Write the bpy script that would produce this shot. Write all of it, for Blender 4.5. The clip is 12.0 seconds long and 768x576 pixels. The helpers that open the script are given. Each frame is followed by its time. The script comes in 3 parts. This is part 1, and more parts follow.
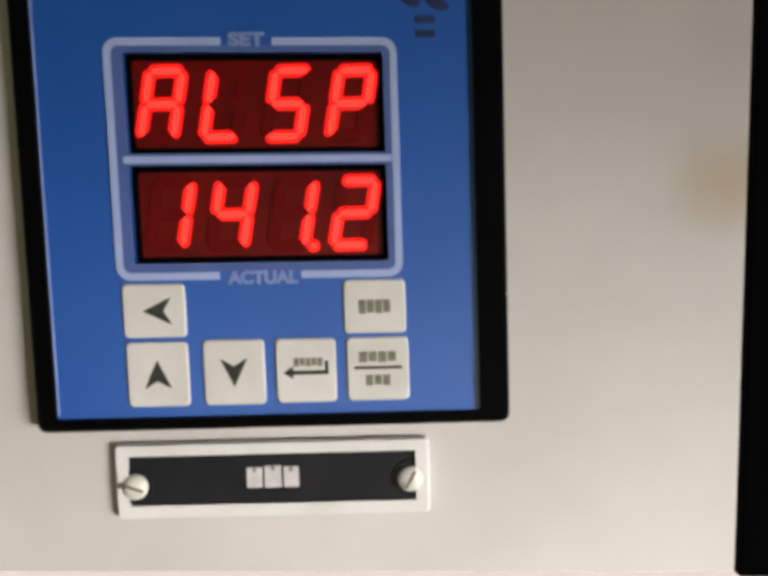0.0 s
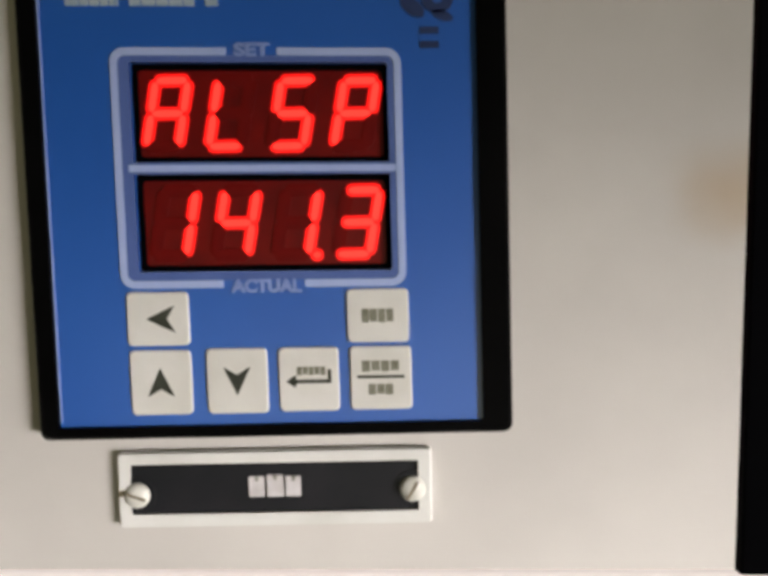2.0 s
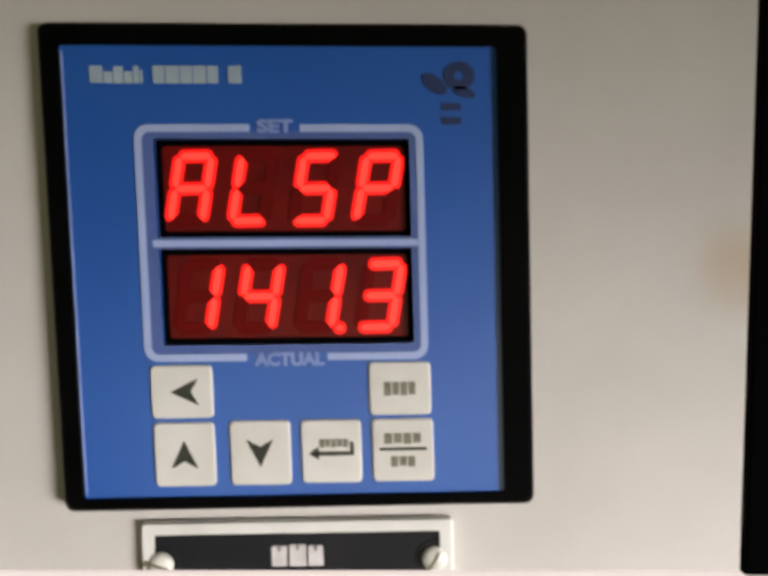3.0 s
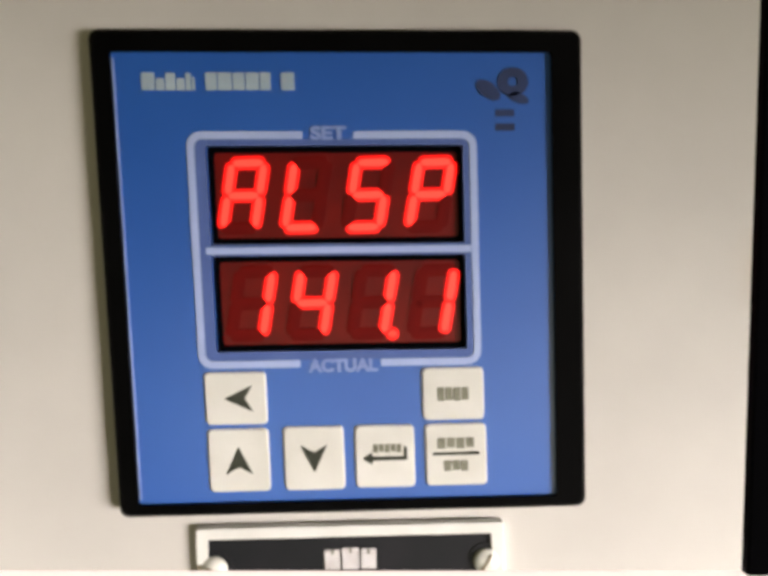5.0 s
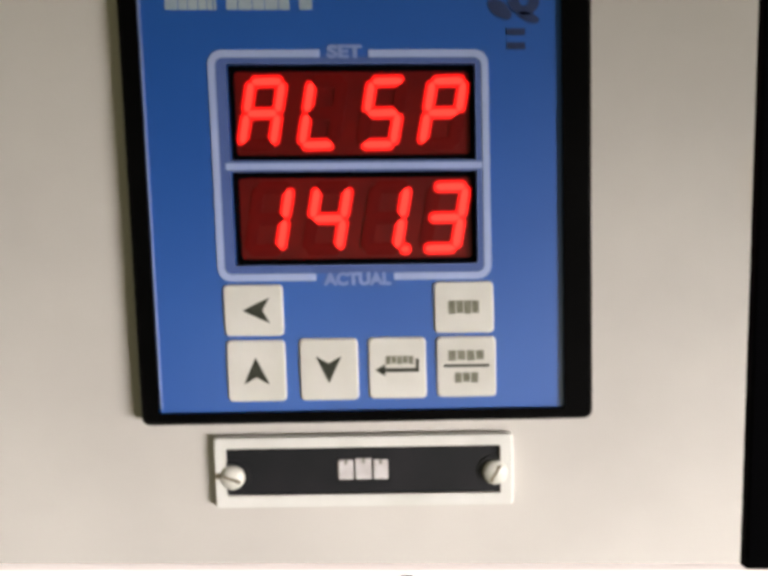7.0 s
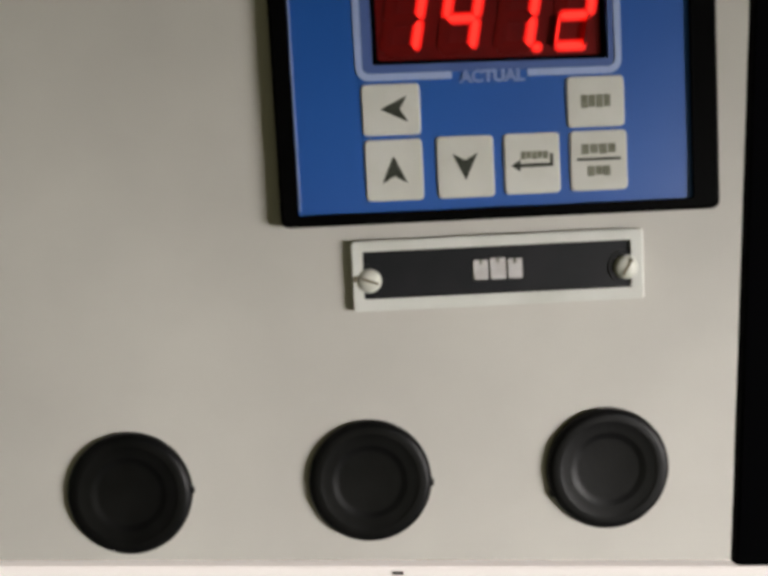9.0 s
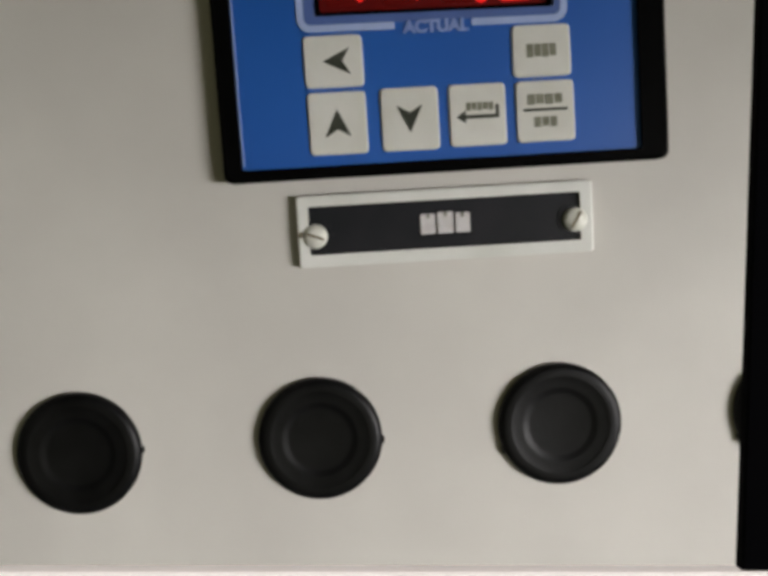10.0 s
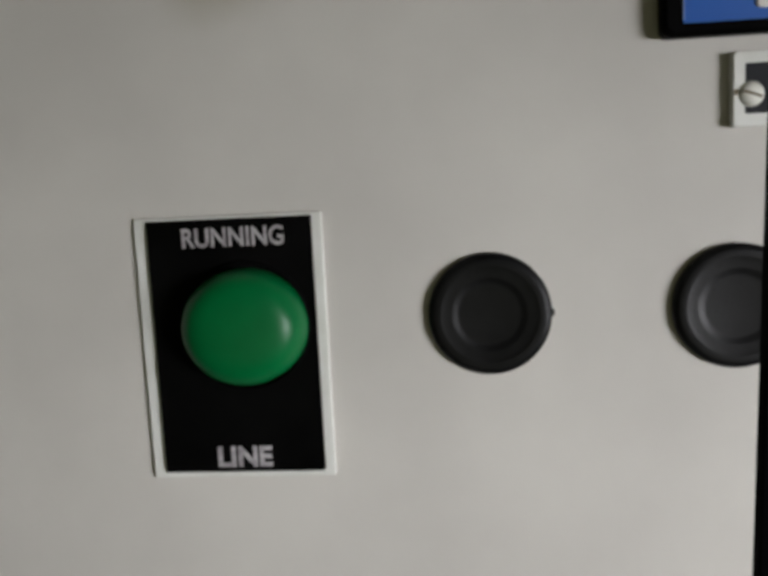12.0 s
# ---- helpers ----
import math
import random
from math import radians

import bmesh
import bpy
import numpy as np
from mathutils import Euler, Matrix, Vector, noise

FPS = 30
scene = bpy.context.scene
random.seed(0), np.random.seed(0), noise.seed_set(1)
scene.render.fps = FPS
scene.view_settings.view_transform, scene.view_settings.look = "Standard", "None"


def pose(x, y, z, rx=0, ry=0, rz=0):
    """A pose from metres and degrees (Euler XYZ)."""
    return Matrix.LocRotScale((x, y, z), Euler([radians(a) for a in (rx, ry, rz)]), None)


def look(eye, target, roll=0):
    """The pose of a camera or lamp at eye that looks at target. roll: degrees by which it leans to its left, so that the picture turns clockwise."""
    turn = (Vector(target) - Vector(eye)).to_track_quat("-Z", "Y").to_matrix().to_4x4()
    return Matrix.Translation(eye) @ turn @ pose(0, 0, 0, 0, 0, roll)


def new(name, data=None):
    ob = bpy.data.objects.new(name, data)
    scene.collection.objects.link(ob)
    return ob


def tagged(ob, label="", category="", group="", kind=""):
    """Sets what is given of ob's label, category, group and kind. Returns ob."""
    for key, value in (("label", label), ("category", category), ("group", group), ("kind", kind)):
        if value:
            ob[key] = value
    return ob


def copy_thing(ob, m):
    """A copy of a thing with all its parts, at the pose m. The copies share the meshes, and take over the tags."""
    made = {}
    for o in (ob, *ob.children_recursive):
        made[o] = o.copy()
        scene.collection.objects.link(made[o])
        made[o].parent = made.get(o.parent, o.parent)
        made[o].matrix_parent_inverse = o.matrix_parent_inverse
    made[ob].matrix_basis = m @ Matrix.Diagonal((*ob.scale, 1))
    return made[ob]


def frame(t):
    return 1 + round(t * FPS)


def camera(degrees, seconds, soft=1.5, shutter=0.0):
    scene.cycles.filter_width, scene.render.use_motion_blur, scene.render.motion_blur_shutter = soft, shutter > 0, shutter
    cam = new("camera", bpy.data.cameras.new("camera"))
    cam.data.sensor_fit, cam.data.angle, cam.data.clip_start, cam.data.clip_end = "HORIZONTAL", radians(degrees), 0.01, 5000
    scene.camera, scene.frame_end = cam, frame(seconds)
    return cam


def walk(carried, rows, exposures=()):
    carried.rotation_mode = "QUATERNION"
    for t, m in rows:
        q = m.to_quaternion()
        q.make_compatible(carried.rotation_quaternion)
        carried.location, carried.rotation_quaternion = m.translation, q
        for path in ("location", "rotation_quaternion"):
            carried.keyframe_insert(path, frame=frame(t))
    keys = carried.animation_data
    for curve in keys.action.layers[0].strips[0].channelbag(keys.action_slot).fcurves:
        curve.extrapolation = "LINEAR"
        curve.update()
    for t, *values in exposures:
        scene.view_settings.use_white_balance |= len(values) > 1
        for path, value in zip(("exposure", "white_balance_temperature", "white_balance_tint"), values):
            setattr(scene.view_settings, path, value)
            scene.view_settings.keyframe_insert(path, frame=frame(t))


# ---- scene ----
# The camera and its path: a hand-held camera close before a control panel whose front is the plane y = 0.
H = 1.4  # height of the controller's centre over the floor
PATH = (
    # seconds, x, y, z, yaw, pitch, roll
    (0, 0.0242, -0.1651, 1.3943, 0.19, -5.35, -1.46),
    (0.2, 0.0227, -0.1637, 1.3938, 0.41, -5.25, -1.54),
    (0.5, 0.0154, -0.1630, 1.3961, -0.39, -5.66, -1.39),
    (0.7, 0.0143, -0.1634, 1.3958, -0.16, -5.36, -1.25),
    (1, 0.0110, -0.1648, 1.4008, 0.31, -5.70, -1.65),
    (1.2, 0.0099, -0.1650, 1.4030, 0.33, -5.09, -1.74),
    (1.5, 0.0151, -0.1654, 1.3978, 0.19, -5.25, -1.60),
    (1.8, 0.0234, -0.1649, 1.3928, 0.47, -4.84, -1.22),
    (2, 0.0243, -0.1654, 1.3933, 0.45, -4.33, -1.21),
    (2.2, 0.0243, -0.1669, 1.3972, 0.18, -4.14, -1.70),
    (2.5, 0.0250, -0.1646, 1.4052, 1.21, -3.92, -1.47),
    (2.7, 0.0230, -0.1654, 1.4073, 0.83, -4.28, -1.17),
    (4.3, 0.0174, -0.1648, 1.4096, 0.28, -4.23, -1.72),
    (4.5, 0.0136, -0.1646, 1.4129, 0.52, -4.91, -1.72),
    (4.8, 0.0106, -0.1649, 1.4154, 0.73, -5.35, -1.58),
    (5, 0.0091, -0.1655, 1.4134, 0.35, -5.57, -1.56),
    (5.3, 0.0076, -0.1675, 1.4153, 0.44, -5.98, -1.50),
    (5.5, 0.0107, -0.1682, 1.4145, 0.82, -5.05, -1.61),
    (5.8, 0.0069, -0.1690, 1.4143, 0.65, -5.83, -1.87),
    (6, 0.0097, -0.1702, 1.4095, 0.54, -5.11, -1.69),
    (6.2, 0.0087, -0.1702, 1.4116, 0.48, -6.25, -1.81),
    (6.5, 0.0090, -0.1719, 1.4060, 1.28, -5.95, -1.95),
    (6.7, 0.0103, -0.1716, 1.4016, 1.39, -5.87, -1.31),
    (8.3, -0.0126, -0.1813, 1.3792, 0.97, -5.09, -1.55),
    (8.5, -0.0171, -0.1815, 1.3728, 0.80, -5.01, -1.83),
    (8.8, -0.0303, -0.1795, 1.3583, -1.26, -4.92, -2.33),
    (9, -0.0296, -0.1802, 1.3517, -1.10, -4.75, -2.69),
    (9.3, -0.0294, -0.1810, 1.3567, -0.59, -5.04, -2.39),
    (9.5, -0.0304, -0.1797, 1.3560, -1.10, -5.33, -2.75),
    (9.8, -0.0230, -0.1797, 1.3517, -1.12, -6.21, -2.95),
    (10, -0.0172, -0.1794, 1.3438, -0.73, -5.62, -3.38),
    (10.1, -0.0093, -0.1788, 1.3468, -0.70, -5.82, -3.54),
    (10.2, -0.0067, -0.1806, 1.3505, -1.01, -5.23, -3.14),
    (10.3, -0.0039, -0.1824, 1.3519, -1.30, -4.62, -3.69),
    (10.4, 0.0008, -0.1849, 1.3537, -0.94, -4.83, -3.34),
    (10.5, -0.0021, -0.1840, 1.3502, -1.39, -4.78, -3.38),
    (10.7, -0.0033, -0.1837, 1.3371, -1.61, -5.05, -3.29),
    (10.8, -0.0084, -0.1831, 1.3291, -1.50, -4.79, -3.60),
    (11, -0.0250, -0.1809, 1.3269, -0.62, -5.51, -3.67),
    (11.2, -0.0452, -0.1807, 1.3335, 1.35, -6.25, -3.61),
    (11.3, -0.0512, -0.1800, 1.3351, 3.58, -6.49, -3.85),
    (11.4, -0.0614, -0.1834, 1.3361, 5.03, -6.55, -3.70),
    (11.5, -0.0697, -0.1807, 1.3337, 4.62, -6.69, -3.11),
    (11.6, -0.0753, -0.1817, 1.3296, 4.47, -5.95, -3.14),
    (11.8, -0.0880, -0.1828, 1.3312, 4.85, -7.12, -2.90),
    (12, -0.0925, -0.1837, 1.3232, 5.50, -7.31, -2.84),
)


def shot(x, y, z, yaw, pitch, roll):
    return pose(x, y, z, 90 + pitch, 0, yaw) @ pose(0, 0, 0, 0, 0, roll)


cam = camera(51.14, 12.0, soft=4.2)
walk(cam, [(t, shot(*p)) for t, *p in PATH],
     exposures=[(0.0, 0.0, 7000, 10), (0.5, -0.1, 7000, 10), (1.5, 0.2, 7100, 11), (2.0, -0.05, 7000, 10), (2.5, 0.0, 7000, 10), (4.5, 0.35, 7200, 10),
                (5.5, 0.5, 7300, 11), (6.5, 0.25, 7200, 11), (8.5, -0.25, 7000, 6), (9.0, -0.58, 7000, 5), (9.5, -0.58, 6900, 5), (10.5, -0.82, 6800, 5),
                (11.0, -0.98, 6700, 5), (11.5, -0.95, 6600, 5), (12.0, -0.72, 6500, 5)])

# World and lights: a dim hall, paler low down and dark and olive overhead, a cool unseen lamp from the right, its beam
# narrowed so the panel fades to the top left, and an unseen lamp added low behind the camera for a sheen on the
# controller's glossy front.
world = bpy.data.worlds.new("hall_light")
scene.world = world
world.use_nodes = True
wt = world.node_tree
toward = wt.nodes.new("ShaderNodeTexCoord")
upward = wt.nodes.new("ShaderNodeSeparateXYZ")
ramp = wt.nodes.new("ShaderNodeValToRGB")
rise = wt.nodes.new("ShaderNodeMapRange")
rise.inputs[1].default_value, rise.inputs[2].default_value = -0.40, 0.30
ramp.color_ramp.interpolation = "EASE"
ramp.color_ramp.elements[0].color = (0.62, 0.55, 0.10, 1)
ramp.color_ramp.elements[1].color = (0.045, 0.040, 0.004, 1)
wt.links.new(toward.outputs["Generated"], upward.inputs[0])
wt.links.new(upward.outputs[2], rise.inputs[0])
wt.links.new(rise.outputs[0], ramp.inputs[0])
wt.links.new(ramp.outputs[0], wt.nodes["Background"].inputs[0])
wt.nodes["Background"].inputs[1].default_value = 0.17
lamp = new("lamp", bpy.data.lights.new("lamp", "AREA"))
lamp.data.shape, lamp.data.size, lamp.data.size_y = "RECTANGLE", 0.60, 0.20
lamp.data.energy, lamp.data.color = 1.40, (0.97, 0.94, 1.0)
lamp.matrix_world = look((0.78, -0.60, H - 0.20), (0.125, 0.0, H - 0.195))
lamp.data.spread = radians(35)
sheen_lamp = new("window_daylight", bpy.data.lights.new("window_daylight", "AREA"))
sheen_lamp.data.shape, sheen_lamp.data.size, sheen_lamp.data.size_y = "RECTANGLE", 2.2, 0.8
sheen_lamp.data.energy, sheen_lamp.data.color = 6.2, (0.97, 0.98, 0.76)
sheen_lamp.matrix_world = look((0.15, -2.9, H - 0.90), (0.0, 0.0, H - 0.1))


# Materials
def material(name, color, rough=0.5, metal=0.0, second=None, scale=40.0, detail=4.0, bump=0.0, bump_scale=400.0,
             emit=None, strength=0.0, coat=0.0, spec=0.5, spread=(0.35, 0.65)):
    m = bpy.data.materials.new(name)
    m.use_nodes = True
    nt = m.node_tree
    b = nt.nodes["Principled BSDF"]
    b.inputs["Base Color"].default_value = (*color, 1)
    b.inputs["Roughness"].default_value, b.inputs["Metallic"].default_value = rough, metal
    b.inputs["Coat Weight"].default_value, b.inputs["Specular IOR Level"].default_value = coat, spec
    b.inputs["Coat Roughness"].default_value = 0.32
    tc = nt.nodes.new("ShaderNodeTexCoord")
    if second:
        n = nt.nodes.new("ShaderNodeTexNoise")
        n.inputs["Scale"].default_value, n.inputs["Detail"].default_value = scale, detail
        nt.links.new(tc.outputs["Object"], n.inputs["Vector"])
        r = nt.nodes.new("ShaderNodeMapRange")
        r.inputs[1].default_value, r.inputs[2].default_value = spread
        nt.links.new(n.outputs["Fac"], r.inputs[0])
        mix = nt.nodes.new("ShaderNodeMix")
        mix.data_type = "RGBA"
        mix.inputs[6].default_value, mix.inputs[7].default_value = (*color, 1), (*second, 1)
        nt.links.new(r.outputs[0], mix.inputs[0])
        nt.links.new(mix.outputs[2], b.inputs["Base Color"])
    if bump:
        n = nt.nodes.new("ShaderNodeTexNoise")
        n.inputs["Scale"].default_value, n.inputs["Detail"].default_value = bump_scale, 3
        nt.links.new(tc.outputs["Object"], n.inputs["Vector"])
        u = nt.nodes.new("ShaderNodeBump")
        u.inputs["Strength"].default_value, u.inputs["Distance"].default_value = bump, 0.0005
        nt.links.new(n.outputs["Fac"], u.inputs["Height"])
        nt.links.new(u.outputs["Normal"], b.inputs["Normal"])
    if emit:
        b.inputs["Emission Color"].default_value, b.inputs["Emission Strength"].default_value = (*emit, 1), strength
    return m


def stained(m, spots):
    """Adds soft blotches to a paint: each spot is a place, a size and a colour."""
    nt = m.node_tree
    b = nt.nodes["Principled BSDF"]
    tc = nt.nodes.new("ShaderNodeTexCoord")
    wob = nt.nodes.new("ShaderNodeTexNoise")
    wob.inputs["Scale"].default_value = 45
    nt.links.new(tc.outputs["Object"], wob.inputs["Vector"])
    for (x, z), (sx, sz), color, most in spots:
        shift = nt.nodes.new("ShaderNodeVectorMath")
        shift.operation = "SUBTRACT"
        shift.inputs[1].default_value = (x, 0, z)
        nt.links.new(tc.outputs["Object"], shift.inputs[0])
        scale = nt.nodes.new("ShaderNodeVectorMath")
        scale.operation = "MULTIPLY"
        scale.inputs[1].default_value = (1 / sx, 0, 1 / sz)
        nt.links.new(shift.outputs[0], scale.inputs[0])
        length = nt.nodes.new("ShaderNodeVectorMath")
        length.operation = "LENGTH"
        nt.links.new(scale.outputs[0], length.inputs[0])
        add = nt.nodes.new("ShaderNodeMath")
        add.operation = "ADD"
        nt.links.new(length.outputs["Value"], add.inputs[0])
        nt.links.new(wob.outputs["Fac"], add.inputs[1])
        r = nt.nodes.new("ShaderNodeMapRange")
        r.interpolation_type = "SMOOTHSTEP"
        r.inputs[1].default_value, r.inputs[2].default_value = 0.5, 1.6
        r.inputs[3].default_value, r.inputs[4].default_value = most, 0.0
        nt.links.new(add.outputs[0], r.inputs[0])
        mix = nt.nodes.new("ShaderNodeMix")
        mix.data_type = "RGBA"
        mix.inputs[7].default_value = (*color, 1)
        nt.links.new(b.inputs["Base Color"].links[0].from_socket, mix.inputs[6])
        nt.links.new(r.outputs[0], mix.inputs[0])
        nt.links.new(mix.outputs[2], b.inputs["Base Color"])
    return m


# Second spot: a faint olive stain, widened to paint in the dark around it.
PAINT = stained(material("cabinet_paint", (0.675, 0.648, 0.600), 0.5, second=(0.59, 0.565, 0.525), scale=16, detail=7, spec=0.3, bump=0.08, bump_scale=420),
                [((0.0945, -0.001), (0.017, 0.012), (0.46, 0.30, 0.13), 0.5), ((-0.144, -0.020), (0.022, 0.021), (0.24, 0.21, 0.09), 0.55)])
BEZEL = material("black_abs", (0.0012, 0.0012, 0.0013), 0.5, second=(0.0025, 0.0025, 0.0026), scale=60, spec=0.03, bump=0.15, bump_scale=1500)
BLUE = material("blue_overlay", (0.007, 0.100, 0.44), 0.34, second=(0.012, 0.116, 0.48), scale=25, spec=0.7, coat=1.0, bump=0.06, bump_scale=1200)
PALE_BLUE = material("pale_blue_print", (0.42, 0.52, 0.80), 0.45, second=(0.38, 0.48, 0.76), scale=120)
MID_BLUE = material("mid_blue_print", (0.29, 0.39, 0.70), 0.45, second=(0.22, 0.31, 0.62), scale=200)
GREY_BLUE = material("grey_blue_print", (0.10, 0.16, 0.40), 0.45, second=(0.085, 0.14, 0.37), scale=90, spec=0.25)
KEY = material("key_membrane", (0.76, 0.75, 0.70), 0.5, second=(0.68, 0.67, 0.61), scale=90, bump=0.08, bump_scale=900)
INK = material("dark_green_ink", (0.022, 0.026, 0.016), 0.6, second=(0.05, 0.055, 0.04), scale=200)
GREY_INK = material("faded_ink", (0.17, 0.17, 0.12), 0.6, second=(0.26, 0.26, 0.20), scale=500)
LOGO = material("dark_blue_print", (0.012, 0.025, 0.085), 0.5, second=(0.02, 0.04, 0.13), scale=150)
PRINT = material("pale_grey_print", (0.42, 0.52, 0.58), 0.5, second=(0.33, 0.43, 0.51), scale=150)
WINDOW = material("dark_red_filter", (0.17, 0.003, 0.003), 0.35, second=(0.11, 0.002, 0.003), scale=110, spec=0.35)
LIT = material("lit_segment", (0.3, 0.01, 0.01), 0.4, emit=(1.0, 0.020, 0.015), strength=3.4)
LIT_EDGE = material("lit_segment_edge", (0.3, 0.01, 0.01), 0.4, emit=(1.0, 0.006, 0.006), strength=1.1)
UNLIT = material("unlit_segment", (0.17, 0.006, 0.005), 0.45, second=(0.12, 0.004, 0.004), scale=150, spec=0.1)
WHITE = material("white_plastic", (0.80, 0.80, 0.76), 0.4, second=(0.70, 0.70, 0.65), scale=70, bump=0.05, bump_scale=600)
INSERT = material("black_laminate", (0.011, 0.012, 0.015), 0.45, second=(0.017, 0.017, 0.021), scale=80, spec=0.25)
LETTER = material("white_engraving", (0.72, 0.70, 0.70), 0.5, second=(0.6, 0.57, 0.56), scale=300)
WORN = material("worn_white_print", (0.55, 0.52, 0.53), 0.5, second=(0.25, 0.23, 0.24), scale=420)
STEEL = material("zinc_screw", (0.80, 0.79, 0.72), 0.45, metal=0.1, second=(0.62, 0.62, 0.55), scale=350)
GRIME = material("screw_slot_grime", (0.16, 0.13, 0.08), 0.7, second=(0.26, 0.22, 0.15), scale=400)
PLUG = material("black_plug_plastic", (0.0015, 0.0015, 0.002), 0.44, second=(0.005, 0.005, 0.0055), scale=120, spec=0.22, bump=0.08, bump_scale=900)
GREEN = material("green_lens", (0.0, 0.145, 0.036), 0.40, second=(0.0, 0.116, 0.029), scale=60, spec=0.30)
DARK = material("dark_plate", (0.002, 0.002, 0.002), 0.5, second=(0.004, 0.004, 0.004), scale=60, spec=0.02)
FLOOR = material("concrete", (0.32, 0.31, 0.29), 0.8, second=(0.24, 0.23, 0.22), scale=3, bump=0.3, bump_scale=60)
WALL = material("plaster", (0.62, 0.60, 0.54), 0.8, second=(0.56, 0.54, 0.48), scale=2, bump=0.2, bump_scale=80)
RIM_BLACK = material("display_rim_black", (0.0008, 0.0008, 0.0014), 0.7, second=(0.0012, 0.0012, 0.002), scale=90, spec=0.02)
# A glow is put into the lower rim's colour so it shows near white.
RIM_GLOW = material("display_rim_glow", (0.80, 0.76, 0.76), 0.5, second=(0.74, 0.70, 0.70), scale=90, emit=(1.0, 0.90, 0.90), strength=0.75)


# Building helpers
def part(name, bm, mat, parent, label="", smooth=False):
    me = bpy.data.meshes.new(name)
    bmesh.ops.recalc_face_normals(bm, faces=bm.faces[:])
    bm.to_mesh(me)
    bm.free()
    for m in mat if isinstance(mat, tuple) else (mat,):
        me.materials.append(m)
    for p in me.polygons:
        p.use_smooth = smooth
    ob = new(name, me)
    ob.parent = parent
    return tagged(ob, label)


def thing(name, label, category, at, group=""):
    ob = new(name)
    ob.matrix_world = pose(*at)
    ob.empty_display_size = 0.01
    return tagged(ob, label, category, group)


def slab(bm, x0, x1, y0, y1, z0, z1, bevel=0.0, segments=2):
    r = bmesh.ops.create_cube(bm, size=1)
    for v in r["verts"]:
        v.co = ((x0 + x1) / 2 + v.co.x * (x1 - x0), (y0 + y1) / 2 + v.co.y * (y1 - y0), (z0 + z1) / 2 + v.co.z * (z1 - z0))
    if bevel:
        edges = list({e for v in r["verts"] for e in v.link_edges})
        bmesh.ops.bevel(bm, geom=edges, offset=bevel, segments=segments, affect="EDGES", clamp_overlap=True)
    return bm


def box(*a, **k):
    return slab(bmesh.new(), *a, **k)


def rounded(x0, x1, z0, z1, r, n=6):
    """The corners of a rounded rectangle, anticlockwise seen from the front."""
    out = []
    for cx, cz, a in ((x1 - r, z1 - r, 0), (x0 + r, z1 - r, 90), (x0 + r, z0 + r, 180), (x1 - r, z0 + r, 270)):
        out += [(cx + r * math.cos(radians(a + 90 * k / n)), cz + r * math.sin(radians(a + 90 * k / n))) for k in range(n + 1)]
    return out


def plate(outline, y0, y1, edge=0.0):
    """An extruded outline from y0 (back) to y1 (front), its front edge eased."""
    bm = bmesh.new()
    n = len(outline)
    cx, cz = sum(p[0] for p in outline) / n, sum(p[1] for p in outline) / n
    w = max(abs(p[0] - cx) for p in outline)
    h = max(abs(p[1] - cz) for p in outline)
    fx, fz = 1 - edge / w, 1 - edge / h
    rows = [(y0, 1, 1), (y1 + edge, 1, 1), (y1, fx, fz)] if edge else [(y0, 1, 1), (y1, 1, 1)]
    rings = [[bm.verts.new((cx + (x - cx) * a, y, cz + (z - cz) * b)) for x, z in outline] for y, a, b in rows]
    for p, q in zip(rings, rings[1:]):
        for k in range(n):
            bm.faces.new((p[k], p[(k + 1) % n], q[(k + 1) % n], q[k]))
    bm.faces.new(rings[-1])
    bm.faces.new(rings[0][::-1])
    return bm


def ring(outer, inner, y0, y1, ease=0.0):
    """A frame between two outlines of as many points, from y0 to y1, its outer front edge eased."""
    bm = bmesh.new()
    n = len(outer)
    cx, cz = sum(p[0] for p in outer) / n, sum(p[1] for p in outer) / n
    s = 1 - ease / max(abs(p[0] - cx) for p in outer)
    loops = [[(x, y0, z) for x, z in outer], [(x, y1 + ease, z) for x, z in outer],
             [(cx + (x - cx) * s, y1, cz + (z - cz) * s) for x, z in outer], [(x, y1, z) for x, z in inner], [(x, y0, z) for x, z in inner]]
    rings = [[bm.verts.new(c) for c in loop] for loop in loops]
    for p, q in zip(rings, rings[1:] + rings[:1]):
        for k in range(n):
            bm.faces.new((p[k], p[(k + 1) % n], q[(k + 1) % n], q[k]))
    return bm


def lathe(profile, n=48):
    """A turned shape about the y axis from rows of radius and y."""
    bm = bmesh.new()
    rings = []
    for r, y in profile:
        if r == 0:
            rings.append([bm.verts.new((0, y, 0))])
        else:
            rings.append([bm.verts.new((r * math.cos(2 * math.pi * k / n), y, r * math.sin(2 * math.pi * k / n))) for k in range(n)])
    for p, q in zip(rings, rings[1:]):
        for k in range(n):
            j = (k + 1) % n
            if len(q) == 1:
                bm.faces.new((p[k], p[j], q[0]))
            else:
                bm.faces.new((p[k], p[j], q[j], q[k]))
    return bm


def moved(bm, x, y, z):
    bmesh.ops.translate(bm, verts=bm.verts[:], vec=(x, y, z))
    return bm


